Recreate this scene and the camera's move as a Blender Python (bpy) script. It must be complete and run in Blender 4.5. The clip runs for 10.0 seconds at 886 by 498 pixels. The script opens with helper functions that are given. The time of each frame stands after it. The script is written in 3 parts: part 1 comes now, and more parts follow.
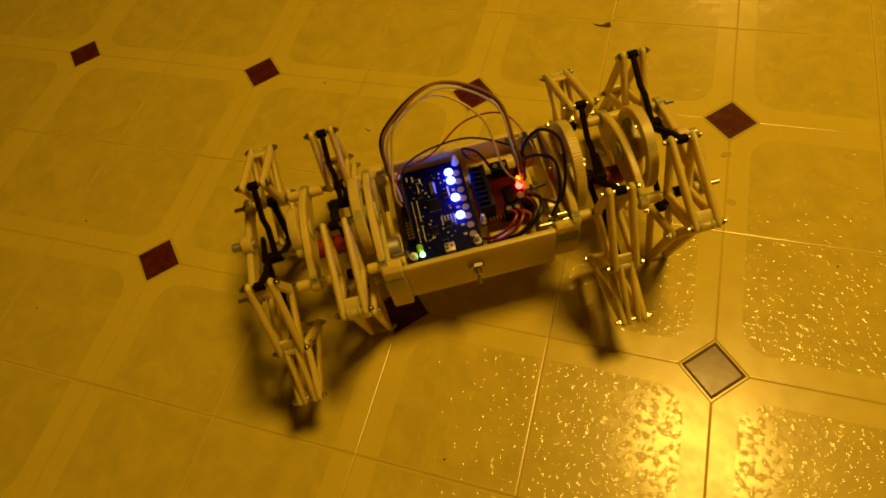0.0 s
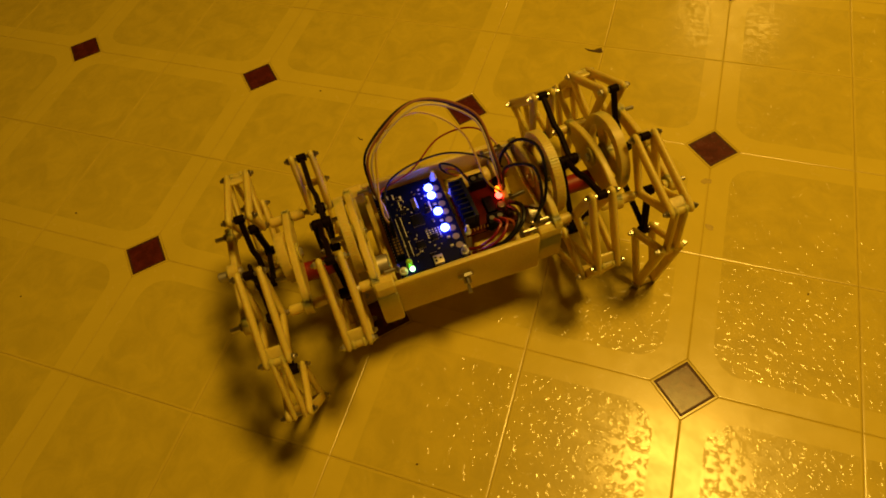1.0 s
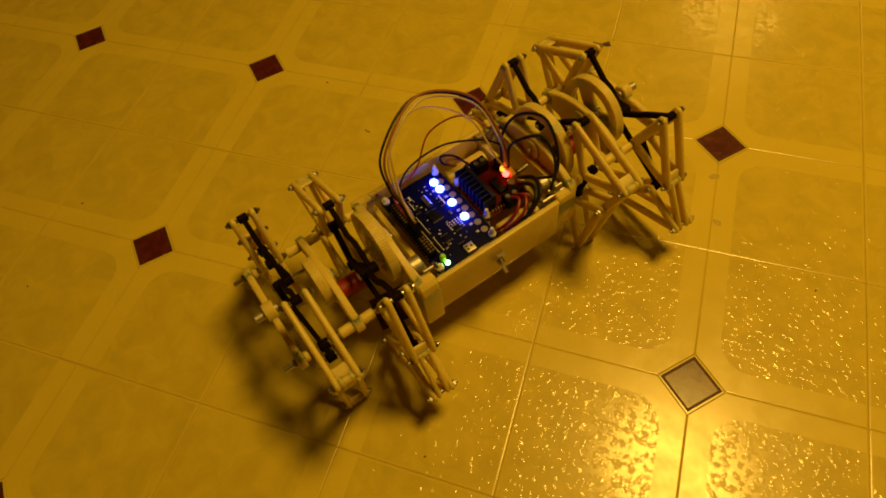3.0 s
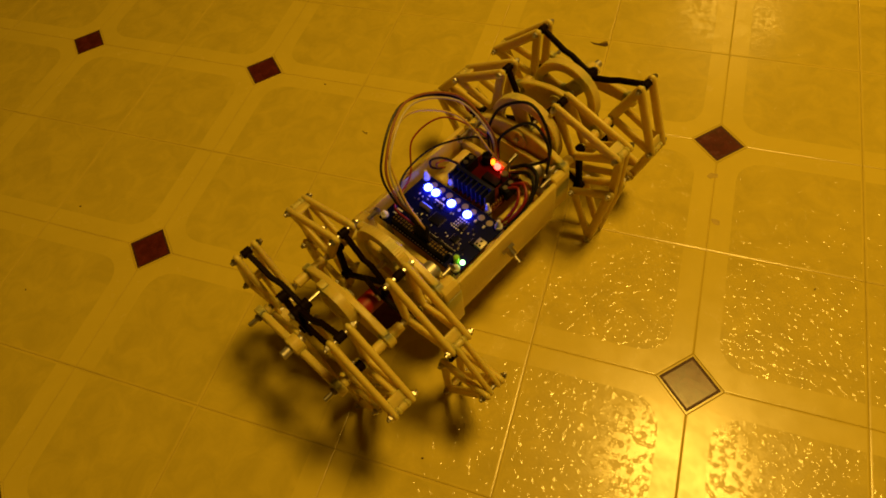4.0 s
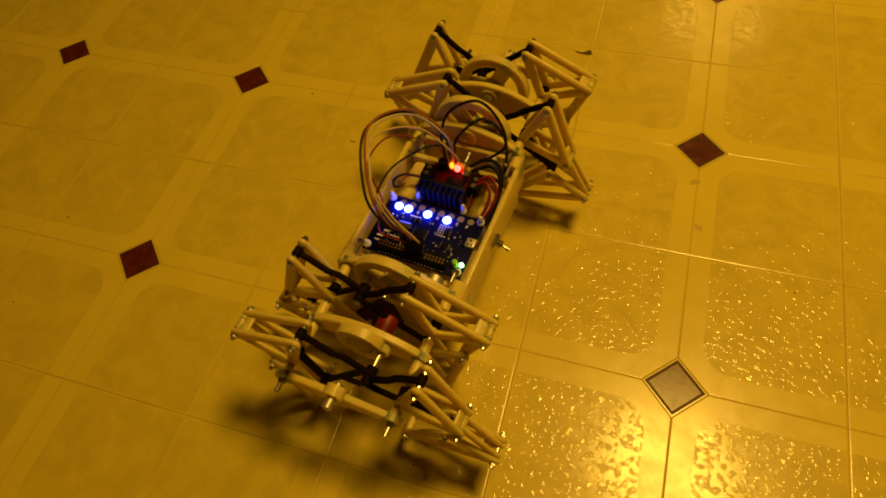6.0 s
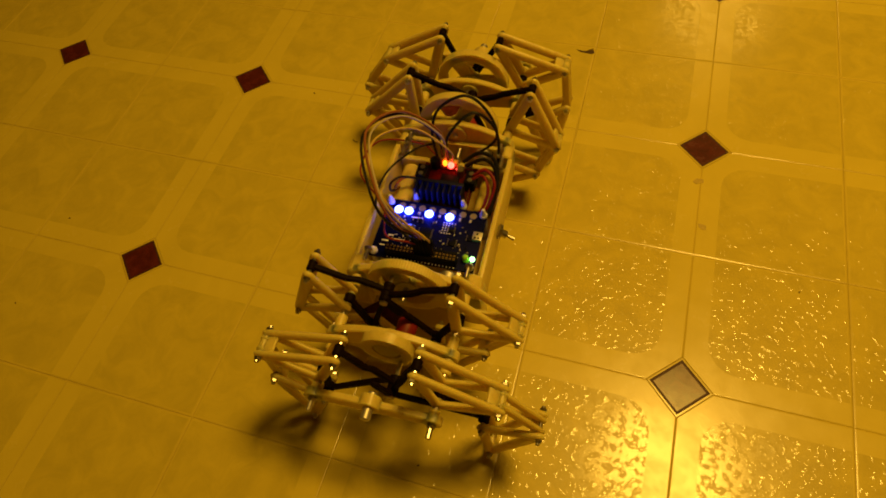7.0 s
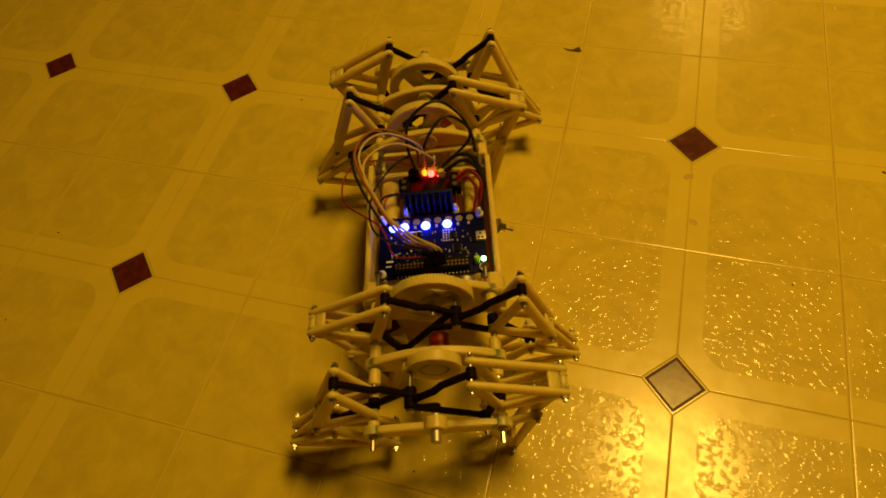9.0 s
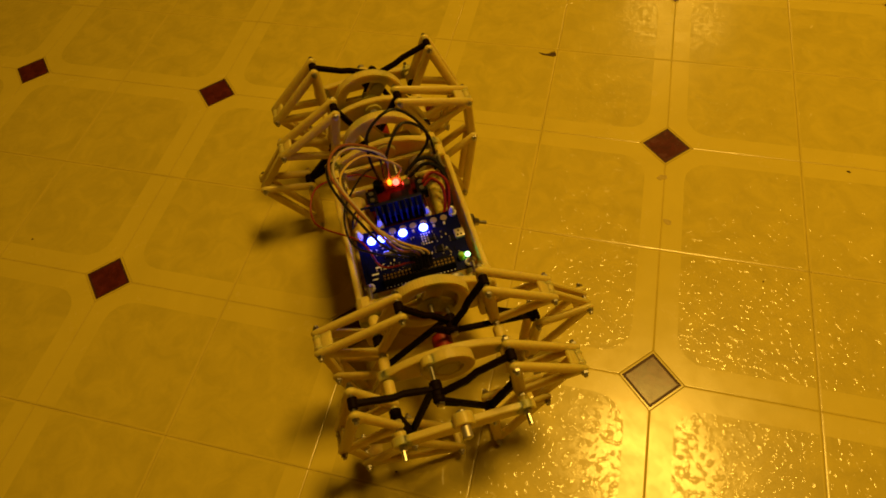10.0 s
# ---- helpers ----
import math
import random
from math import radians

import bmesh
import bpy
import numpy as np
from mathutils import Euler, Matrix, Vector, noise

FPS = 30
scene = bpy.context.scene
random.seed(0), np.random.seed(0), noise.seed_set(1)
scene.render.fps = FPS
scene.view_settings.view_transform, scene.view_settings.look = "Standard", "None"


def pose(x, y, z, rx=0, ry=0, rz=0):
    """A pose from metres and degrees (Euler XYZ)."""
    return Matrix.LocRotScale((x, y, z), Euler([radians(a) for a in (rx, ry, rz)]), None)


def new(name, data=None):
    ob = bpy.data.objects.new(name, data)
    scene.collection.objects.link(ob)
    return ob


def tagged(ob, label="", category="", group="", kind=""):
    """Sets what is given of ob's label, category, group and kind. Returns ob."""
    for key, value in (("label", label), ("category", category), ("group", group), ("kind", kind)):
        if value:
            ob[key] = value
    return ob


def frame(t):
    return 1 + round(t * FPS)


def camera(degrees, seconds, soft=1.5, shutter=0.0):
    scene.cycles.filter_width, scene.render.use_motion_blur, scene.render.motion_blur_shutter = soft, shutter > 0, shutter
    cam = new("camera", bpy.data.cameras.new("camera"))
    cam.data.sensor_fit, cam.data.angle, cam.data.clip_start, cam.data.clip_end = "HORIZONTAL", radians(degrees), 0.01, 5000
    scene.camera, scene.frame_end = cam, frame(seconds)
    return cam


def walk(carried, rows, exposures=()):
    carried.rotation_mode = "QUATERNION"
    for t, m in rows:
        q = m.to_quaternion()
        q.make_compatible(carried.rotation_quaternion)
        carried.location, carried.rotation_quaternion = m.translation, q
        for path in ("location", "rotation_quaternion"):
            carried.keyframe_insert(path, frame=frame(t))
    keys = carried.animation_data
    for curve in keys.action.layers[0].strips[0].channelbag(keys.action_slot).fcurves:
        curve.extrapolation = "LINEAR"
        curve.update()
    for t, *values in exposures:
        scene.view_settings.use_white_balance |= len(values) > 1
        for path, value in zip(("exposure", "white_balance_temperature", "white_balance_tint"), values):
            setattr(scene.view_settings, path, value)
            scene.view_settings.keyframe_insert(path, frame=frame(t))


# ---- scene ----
cam = camera(71.2, 10.0, soft=1.75)
walk(cam, [
    (0, pose(0.6150, -0.4110, 0.4438, 30.36, 7.98, 15.48)),
    (0.2, pose(0.6180, -0.4112, 0.4473, 30.70, 7.45, 15.75)),
    (0.5, pose(0.6277, -0.4115, 0.4487, 30.54, 8.63, 18.10)),
    (1, pose(0.6220, -0.4193, 0.4496, 32.08, 5.57, 17.48)),
    (1.3, pose(0.6205, -0.4186, 0.4533, 31.89, 4.93, 17.04)),
    (1.5, pose(0.6223, -0.4205, 0.4500, 32.48, 5.06, 17.22)),
    (2, pose(0.6181, -0.4222, 0.4486, 32.05, 5.66, 17.85)),
    (2.5, pose(0.6133, -0.4217, 0.4513, 31.36, 5.12, 17.80)),
    (4, pose(0.6190, -0.4200, 0.4486, 31.61, 5.62, 17.68)),
    (4.5, pose(0.6155, -0.4232, 0.4522, 31.65, 5.60, 17.48)),
    (5, pose(0.6189, -0.4209, 0.4563, 31.57, 5.76, 17.66)),
    (5.5, pose(0.6199, -0.4204, 0.4561, 31.87, 4.84, 16.90)),
    (7, pose(0.6152, -0.4193, 0.4558, 31.66, 4.98, 16.41)),
    (7.5, pose(0.6151, -0.4214, 0.4549, 32.10, 4.67, 16.33)),
    (8, pose(0.6145, -0.4270, 0.4533, 32.51, 4.39, 16.12)),
    (8.5, pose(0.6177, -0.4224, 0.4544, 31.89, 4.62, 15.79)),
    (8.8, pose(0.6189, -0.4187, 0.4548, 31.34, 4.72, 15.41)),
    (9, pose(0.6207, -0.4154, 0.4534, 31.71, 5.78, 14.87)),
    (9.2, pose(0.6184, -0.4224, 0.4542, 33.59, 5.80, 13.75)),
    (9.4, pose(0.6210, -0.4186, 0.4554, 32.77, 5.52, 13.75)),
    (9.5, pose(0.6188, -0.4215, 0.4554, 32.90, 5.01, 13.50)),
    (9.7, pose(0.6188, -0.4202, 0.4562, 32.71, 4.77, 13.44)),
    (10, pose(0.6217, -0.4202, 0.4560, 32.04, 4.49, 13.26)),
], exposures=[(0, 0.0), (10, 0.0)])

# ---- light: two warm ceiling lamps of the room ----
world = bpy.data.worlds.new("world")
world.use_nodes = True
world.node_tree.nodes["Background"].inputs[0].default_value = (1.0, 0.5, 0.06, 1)
world.node_tree.nodes["Background"].inputs[1].default_value = 0.002
scene.world = world
AMBER = (1.0, 0.56, 0.07)
LAMP_AT = (1.013, 0.172, 1.72)
LAMP2_AT = (1.00, 2.45, 1.72)


def bulb(at, watts, size):
    data = bpy.data.lights.new("ceiling_lamp_glow", "AREA")
    data.shape, data.size, data.energy, data.color = "DISK", size, watts, AMBER
    ob = new("ceiling_lamp_glow", data)
    ob.location = at
    return ob


bulb((LAMP_AT[0], LAMP_AT[1], 1.70), 23.3, 0.42)
bulb((LAMP2_AT[0], LAMP2_AT[1], 1.70), 5, 0.5)


# ---- materials ----
def material(name, base, rough=0.5, metal=0.0, spread=0.06, scale=40.0, bump=0.0, bump_scale=300.0, coat=0.0,
             emit=None, power=0.0, sub=0.0):
    m = bpy.data.materials.new(name)
    m.use_nodes = True
    nodes, links = m.node_tree.nodes, m.node_tree.links
    b = nodes["Principled BSDF"]
    b.inputs["Roughness"].default_value, b.inputs["Metallic"].default_value = rough, metal
    b.inputs["Coat Weight"].default_value = coat
    if sub:
        b.inputs["Subsurface Weight"].default_value = sub
        b.inputs["Subsurface Radius"].default_value = (0.007, 0.006, 0.003)
        b.inputs["Subsurface Scale"].default_value = 1.0
    co = nodes.new("ShaderNodeTexCoord")
    n1 = nodes.new("ShaderNodeTexNoise")
    n1.inputs["Scale"].default_value, n1.inputs["Detail"].default_value = scale, 6
    n2 = nodes.new("ShaderNodeTexNoise")
    n2.inputs["Scale"].default_value, n2.inputs["Detail"].default_value = scale * 9, 3
    links.new(co.outputs["Object"], n1.inputs["Vector"])
    links.new(co.outputs["Object"], n2.inputs["Vector"])
    add = nodes.new("ShaderNodeMath")
    add.operation = "ADD"
    links.new(n1.outputs[0], add.inputs[0])
    links.new(n2.outputs[0], add.inputs[1])
    ramp = nodes.new("ShaderNodeMapRange")
    ramp.inputs[1].default_value, ramp.inputs[2].default_value = 0.6, 1.4
    ramp.inputs[3].default_value, ramp.inputs[4].default_value = 1 - spread, 1 + spread
    links.new(add.outputs[0], ramp.inputs[0])
    mix = nodes.new("ShaderNodeVectorMath")
    mix.operation = "SCALE"
    mix.inputs[0].default_value = base
    links.new(ramp.outputs[0], mix.inputs["Scale"])
    links.new(mix.outputs[0], b.inputs["Base Color"])
    if bump:
        n3 = nodes.new("ShaderNodeTexNoise")
        n3.inputs["Scale"].default_value, n3.inputs["Detail"].default_value = bump_scale, 2
        links.new(co.outputs["Object"], n3.inputs["Vector"])
        bn = nodes.new("ShaderNodeBump")
        bn.inputs["Strength"].default_value, bn.inputs["Distance"].default_value = bump, 0.0006
        links.new(n3.outputs[0], bn.inputs["Height"])
        links.new(bn.outputs[0], b.inputs["Normal"])
    if emit:
        b.inputs["Emission Color"].default_value = (*emit, 1)
        b.inputs["Emission Strength"].default_value = power
    return m


def vinyl(name, base, rough, relief, dark, patch):
    """Sheet vinyl: mottled print at two scales, fine scratches, and a pebbled relief."""
    m = material(name, base, rough)
    nodes, links = m.node_tree.nodes, m.node_tree.links
    b = nodes["Principled BSDF"]
    co = nodes.new("ShaderNodeNewGeometry")
    big = nodes.new("ShaderNodeTexNoise")
    big.inputs["Scale"].default_value, big.inputs["Detail"].default_value, big.inputs["Distortion"].default_value = patch, 8, 0.8
    big.inputs["Roughness"].default_value = 0.62
    links.new(co.outputs["Position"], big.inputs["Vector"])
    ramp = nodes.new("ShaderNodeValToRGB")
    ramp.color_ramp.elements[0].position, ramp.color_ramp.elements[1].position = 0.36, 0.66
    ramp.color_ramp.elements[0].color = (*[c * dark for c in base], 1)
    ramp.color_ramp.elements[1].color = (*base, 1)
    links.new(big.outputs[0], ramp.inputs[0])
    links.new(ramp.outputs[0], b.inputs["Base Color"])
    # the clear wear layer carries the gloss and the pebbled relief
    b.inputs["Specular IOR Level"].default_value = 0.24
    b.inputs["Roughness"].default_value = 0.30
    b.inputs["Coat Weight"].default_value = 0.56
    b.inputs["Coat IOR"].default_value = 1.5
    peb = nodes.new("ShaderNodeTexNoise")
    peb.inputs["Scale"].default_value, peb.inputs["Detail"].default_value = 205.0, 0.8
    links.new(co.outputs["Position"], peb.inputs["Vector"])
    lift = nodes.new("ShaderNodeMapRange")
    lift.inputs[1].default_value, lift.inputs[2].default_value = 0.51, 0.90
    links.new(peb.outputs[0], lift.inputs[0])
    # worn and waxed patches vary the gloss
    dull = nodes.new("ShaderNodeTexNoise")
    dull.inputs["Scale"].default_value, dull.inputs["Detail"].default_value, dull.inputs["Roughness"].default_value = 55.0, 7, 0.65
    links.new(co.outputs["Position"], dull.inputs["Vector"])
    gloss = nodes.new("ShaderNodeMapRange")
    gloss.inputs[1].default_value, gloss.inputs[2].default_value = 0.35, 0.68
    gloss.inputs[3].default_value, gloss.inputs[4].default_value = rough * 0.8, rough * 1.8
    links.new(dull.outputs[0], gloss.inputs[0])
    links.new(gloss.outputs[0], b.inputs["Coat Roughness"])
    wav = nodes.new("ShaderNodeTexNoise")
    wav.inputs["Scale"].default_value, wav.inputs["Detail"].default_value = 30.0, 3
    links.new(co.outputs["Position"], wav.inputs["Vector"])
    bn = nodes.new("ShaderNodeBump")
    bn.inputs["Strength"].default_value, bn.inputs["Distance"].default_value = relief, 0.00055
    links.new(lift.outputs[0], bn.inputs["Height"])
    bn2 = nodes.new("ShaderNodeBump")
    bn2.inputs["Strength"].default_value, bn2.inputs["Distance"].default_value = 0.10, 0.0006
    links.new(wav.outputs[0], bn2.inputs["Height"])
    links.new(bn.outputs[0], bn2.inputs["Normal"])
    links.new(bn2.outputs[0], b.inputs["Coat Normal"])
    return m


FIELD = vinyl("vinyl_field", (0.69, 0.553, 0.058), 0.10, 1.0, 0.84, 42.0)
STRIP = vinyl("vinyl_strip", (0.73, 0.588, 0.064), 0.17, 0.03, 0.93, 18.0)
EDGE = vinyl("vinyl_edge", (0.68, 0.54, 0.065), 0.14, 0.05, 0.9, 18.0)
MAROON = vinyl("vinyl_maroon", (0.125, 0.020, 0.016), 0.2, 0.03, 0.5, 110.0)
SEAM = material("seam_dirt", (0.44, 0.28, 0.06), 0.6)
# unseen walls and ceiling, dark and brown to dim and warm bounced light
WALL = material("wall_paint", (0.15, 0.09, 0.045), 0.7, bump=0.2)
CEIL = material("ceiling_paint", (0.27, 0.22, 0.15), 0.8, bump=0.3)
WHITE = material("printed_plastic", (0.68, 0.545, 0.135), 0.38, spread=0.09, scale=60, bump=0.3, bump_scale=500, sub=1.0)
BLACK = material("black_plastic", (0.008, 0.003, 0.003), 0.6, bump=0.1)
BLACK.node_tree.nodes["Principled BSDF"].inputs["Specular IOR Level"].default_value = 0.06
STEEL = material("bright_steel", (0.58, 0.55, 0.53), 0.28, metal=1.0)
ALU = material("dull_aluminium", (0.55, 0.52, 0.5), 0.5, metal=0.9)
BRASS = material("brass", (0.7, 0.5, 0.22), 0.25, metal=1.0)
RED = material("red_plastic", (0.24, 0.010, 0.008), 0.5)
RIM = material("maroon_rim", (0.06, 0.012, 0.010), 0.6)
PCB = material("blue_circuit_board", (0.001, 0.002, 0.06), 0.5, bump=0.1, bump_scale=900)
PCB.node_tree.nodes["Principled BSDF"].inputs["Specular IOR Level"].default_value = 0.06
PCB_RED = material("red_circuit_board", (0.06, 0.002, 0.002), 0.45)
PCB_RED.node_tree.nodes["Principled BSDF"].inputs["Specular IOR Level"].default_value = 0.1
CHIP = material("chip_black", (0.005, 0.005, 0.016), 0.5)
CHIP.node_tree.nodes["Principled BSDF"].inputs["Specular IOR Level"].default_value = 0.06
# black heat sink; the blue light of the LEDs is put into its colour
SINK = material("heat_sink_black", (0.006, 0.007, 0.05), 0.45)
SINK.node_tree.nodes["Principled BSDF"].inputs["Specular IOR Level"].default_value = 0.15
SILK = material("silkscreen", (0.7, 0.72, 0.72), 0.5)
COPPER = material("tinned_pad", (0.45, 0.38, 0.3), 0.35, metal=0.8)
NYLON = material("nylon", (0.78, 0.78, 0.8), 0.35, sub=0.3)
LIME = material("lime_led", (0.35, 0.75, 0.05), 0.2)
TAN = material("tan_ceramic", (0.55, 0.3, 0.08), 0.5)
BLUE_GLOW = material("blue_led_glow", (0.6, 0.7, 1.0), 0.3, emit=(0.045, 0.07, 1.0), power=30.0)
GREEN_GLOW = material("green_led_glow", (0.6, 1.0, 0.7), 0.3, emit=(0.35, 1.0, 0.3), power=6.0)
RED_GLOW = material("red_led_glow", (1.0, 0.3, 0.2), 0.3, emit=(1.0, 0.045, 0.03), power=11.0)
AMBER_GLOW = material("amber_led_glow", (1.0, 0.4, 0.1), 0.3, emit=(1.0, 0.14, 0.005), power=6.0)
LED_OFF = material("unlit_led", (0.5, 0.5, 0.55), 0.2)
W_BLACK = material("wire_black", (0.012, 0.011, 0.011), 0.4)
W_BLACK.node_tree.nodes["Principled BSDF"].inputs["Specular IOR Level"].default_value = 0.2
W_RED = material("wire_red", (0.22, 0.012, 0.008), 0.4)
W_ORANGE = material("wire_orange", (0.36, 0.09, 0.02), 0.4)
W_BROWN = material("wire_brown", (0.28, 0.10, 0.04), 0.4)
W_WHITE = material("wire_white", (0.5, 0.43, 0.27), 0.4)
W_YELLOW = material("wire_yellow", (0.6, 0.42, 0.06), 0.4)
LAMPGLASS = material("lamp_glass", (0.9, 0.85, 0.7), 0.4, emit=AMBER, power=0.5)
CRUMB = material("crumb", (0.08, 0.045, 0.02), 0.8)
SCUFF = material("scuff", (0.52, 0.39, 0.06), 0.5, spread=0.2, scale=200)


# ---- mesh helpers; small things are drawn in millimetres ----
def mesh_from(bm, name, mat, unit=0.001, smooth=True, crease=35):
    bmesh.ops.recalc_face_normals(bm, faces=bm.faces)
    me = bpy.data.meshes.new(name)
    if unit != 1:
        bmesh.ops.scale(bm, vec=(unit, unit, unit), verts=bm.verts)
    bm.to_mesh(me)
    bm.free()
    for m in (mat if isinstance(mat, (list, tuple)) else [mat]):
        me.materials.append(m)
    if smooth:
        me.shade_smooth()
        me.set_sharp_from_angle(angle=radians(crease))
    return me


def part(name, bm, mat, parent, label="", unit=0.001):
    me = bm if isinstance(bm, bpy.types.Mesh) else mesh_from(bm, name, mat, unit)
    ob = new(name, me)
    ob.parent = parent
    if label:
        tagged(ob, label)
    return ob


def plate(bm, outline, x0, x1, edge=0.5):
    """A flat plate across x, with eased edges; outline: points (y, z), counter-clockwise."""
    n = len(outline)
    inner = []
    for i in range(n):
        a, p, c = Vector(outline[i - 1]), Vector(outline[i]), Vector(outline[(i + 1) % n])
        d1, d2 = (p - a).normalized(), (c - p).normalized()
        nrm = Vector((-d1.y - d2.y, d1.x + d2.x))
        nrm = nrm.normalized() if nrm.length > 1e-6 else Vector((0, 0))
        inner.append(p + nrm * edge)
    rings = []
    for x, pts in ((x0, inner), (x0 + edge, outline), (x1 - edge, outline), (x1, inner)):
        rings.append([bm.verts.new((x, q[0], q[1])) for q in pts])
    for r0, r1 in zip(rings, rings[1:]):
        for i in range(n):
            bm.faces.new((r0[i - 1], r0[i], r1[i], r1[i - 1]))
    bm.faces.new(rings[0])
    bm.faces.new(rings[-1])


def stadium(p, q, w, seg=5):
    p, q = Vector(p), Vector(q)
    a = math.atan2(q.y - p.y, q.x - p.x)
    out = []
    for i in range(seg + 1):
        t = a - math.pi / 2 + math.pi * i / seg
        out.append((q.x + w / 2 * math.cos(t), q.y + w / 2 * math.sin(t)))
    for i in range(seg + 1):
        t = a + math.pi / 2 + math.pi * i / seg
        out.append((p.x + w / 2 * math.cos(t), p.y + w / 2 * math.sin(t)))
    return out


def circle(c, r, seg=20):
    return [(c[0] + r * math.cos(2 * math.pi * i / seg), c[1] + r * math.sin(2 * math.pi * i / seg)) for i in range(seg)]


def bar(bm, p, q, w, x, t, edge=0.6):
    plate(bm, stadium(p, q, w), x - t / 2, x + t / 2, edge)


def tube(bm, a, b, r, seg=12, r2=None):
    a, b = Vector(a), Vector(b)
    d = (b - a).normalized()
    u = d.orthogonal().normalized()
    v = d.cross(u)
    rings = []
    e = min(r, (b - a).length / 2) * 0.18
    for p, k in ((a, r - e), (a + d * e, r), (b - d * e, r if r2 is None else r2), (b, (r if r2 is None else r2) - e)):
        rings.append([bm.verts.new(p + (u * math.cos(2 * math.pi * i / seg) + v * math.sin(2 * math.pi * i / seg)) * k) for i in range(seg)])
    for r0, r1 in zip(rings, rings[1:]):
        for i in range(seg):
            bm.faces.new((r0[i - 1], r0[i], r1[i], r1[i - 1]))
    bm.faces.new(rings[0])
    bm.faces.new(rings[-1])


def block(bm, lo, hi, edge=0.6):
    """A box with eased edges."""
    made = bmesh.ops.create_cube(bm, size=1.0)["verts"]
    for v in made:
        v.co = Vector([(lo[i] + hi[i]) / 2 + v.co[i] * (hi[i] - lo[i]) for i in range(3)])
    if edge:
        edges = list({e for v in made for e in v.link_edges})
        bmesh.ops.bevel(bm, geom=edges, offset=edge, segments=2, affect="EDGES", profile=0.6)


def sweep(bm, pts, r, seg=8, steps=8):
    """A round wire through the points."""
    P = [Vector(p) for p in pts]
    P = [P[0] * 2 - P[1]] + P + [P[-1] * 2 - P[-2]]
    line = []
    for i in range(1, len(P) - 2):
        for s in range(steps):
            t = s / steps
            line.append(0.5 * (2 * P[i] + (P[i + 1] - P[i - 1]) * t + (2 * P[i - 1] - 5 * P[i] + 4 * P[i + 1] - P[i + 2]) * t * t
                               + (3 * P[i] - P[i - 1] - 3 * P[i + 1] + P[i + 2]) * t ** 3))
    line.append(P[-2])
    u = (line[1] - line[0]).orthogonal().normalized()
    rings = []
    for i, p in enumerate(line):
        d = (line[min(i + 1, len(line) - 1)] - line[max(i - 1, 0)]).normalized()
        u = (u - d * u.dot(d)).normalized()
        v = d.cross(u)
        rings.append([bm.verts.new(p + (u * math.cos(2 * math.pi * k / seg) + v * math.sin(2 * math.pi * k / seg)) * r) for k in range(seg)])
    for r0, r1 in zip(rings, rings[1:]):
        for i in range(seg):
            bm.faces.new((r0[i - 1], r0[i], r1[i], r1[i - 1]))
    bm.faces.new(rings[0])
    bm.faces.new(rings[-1])


# ---- the room ----
S = 0.234          # the print's repeat: one vinyl tile
X0, X1, Y0, Y1, HIGH = -1.7, 2.9, -2.0, 4.4, 2.42


def room():
    def slab(name, lo, hi, mat, label):
        bm = bmesh.new()
        block(bm, lo, hi, 0)
        ob = new(name, mesh_from(bm, name, mat, 1, smooth=False))
        return tagged(ob, label, name.split("_")[0], kind="structure")
    floor = slab("floor", (X0, Y0, -0.05), (X1, Y1, -0.0016), SEAM, "cream vinyl tile floor with maroon diamond insets")
    slab("wall_north", (X0 - 0.1, Y1, -0.05), (X1 + 0.1, Y1 + 0.1, HIGH), WALL, "unseen room wall, dark brown to warm the bounced light")
    slab("wall_south", (X0 - 0.1, Y0 - 0.1, -0.05), (X1 + 0.1, Y0, HIGH), WALL, "unseen room wall, dark brown to warm the bounced light")
    slab("wall_west", (X0 - 0.1, Y0, -0.05), (X0, Y1, HIGH), WALL, "unseen room wall, dark brown to warm the bounced light")
    slab("wall_east", (X1, Y0, -0.05), (X1 + 0.1, Y1, HIGH), WALL, "unseen room wall, dark brown to warm the bounced light")
    slab("ceiling", (X0 - 0.1, Y0 - 0.1, HIGH), (X1 + 0.1, Y1 + 0.1, HIGH + 0.1), CEIL, "unseen room ceiling, darkened to dim the bounced light")
    return floor


floor = room()


def pendant_lamp(at):
    base = new("pendant_lamp")
    base.location = (at[0], at[1], HIGH)
    drop = (at[2] - HIGH) * 1000
    bm = bmesh.new()
    tube(bm, (0, 0, -25), (0, 0, 0), 60, 32)
    part("ceiling_rose", bm, STEEL, base)
    bm = bmesh.new()
    tube(bm, (0, 0, drop + 90), (0, 0, -20), 4, 10)
    part("cord", bm, BLACK, base)
    bm = bmesh.new()
    bmesh.ops.create_uvsphere(bm, u_segments=32, v_segments=16, radius=185)
    for v in bm.verts:
        v.co.z = drop + max(0.0, v.co.z) * 0.5
    part("shade", bm, LAMPGLASS, base, "frosted glass lamp bowl")
    return tagged(base, "round frosted glass pendant lamp, switched on", "pendant lamp", "pendant lamps")


pendant_lamp(LAMP_AT)
pendant_lamp(LAMP2_AT)

# ---- the robot's linkage, in millimetres: joints of one leg for a crank angle ----
ZC = 95.5
PLANES = {"near_inner": (-80.0, -1, 0), "near_outer": (-130.0, -1, 180), "far_inner": (95.0, 1, 0), "far_outer": (144.0, 1, 180)}
TIMES = [0, 0.5, 1, 1.5, 2, 2.5, 4, 4.5, 5, 5.5, 7, 7.5, 8, 8.5, 9, 9.5, 10]
NEAR_TURN = [177, 149, 121, 93, 64, 36, -50, -88, -118, -153, -239, -271, -302, -333, -355, -379, -406]
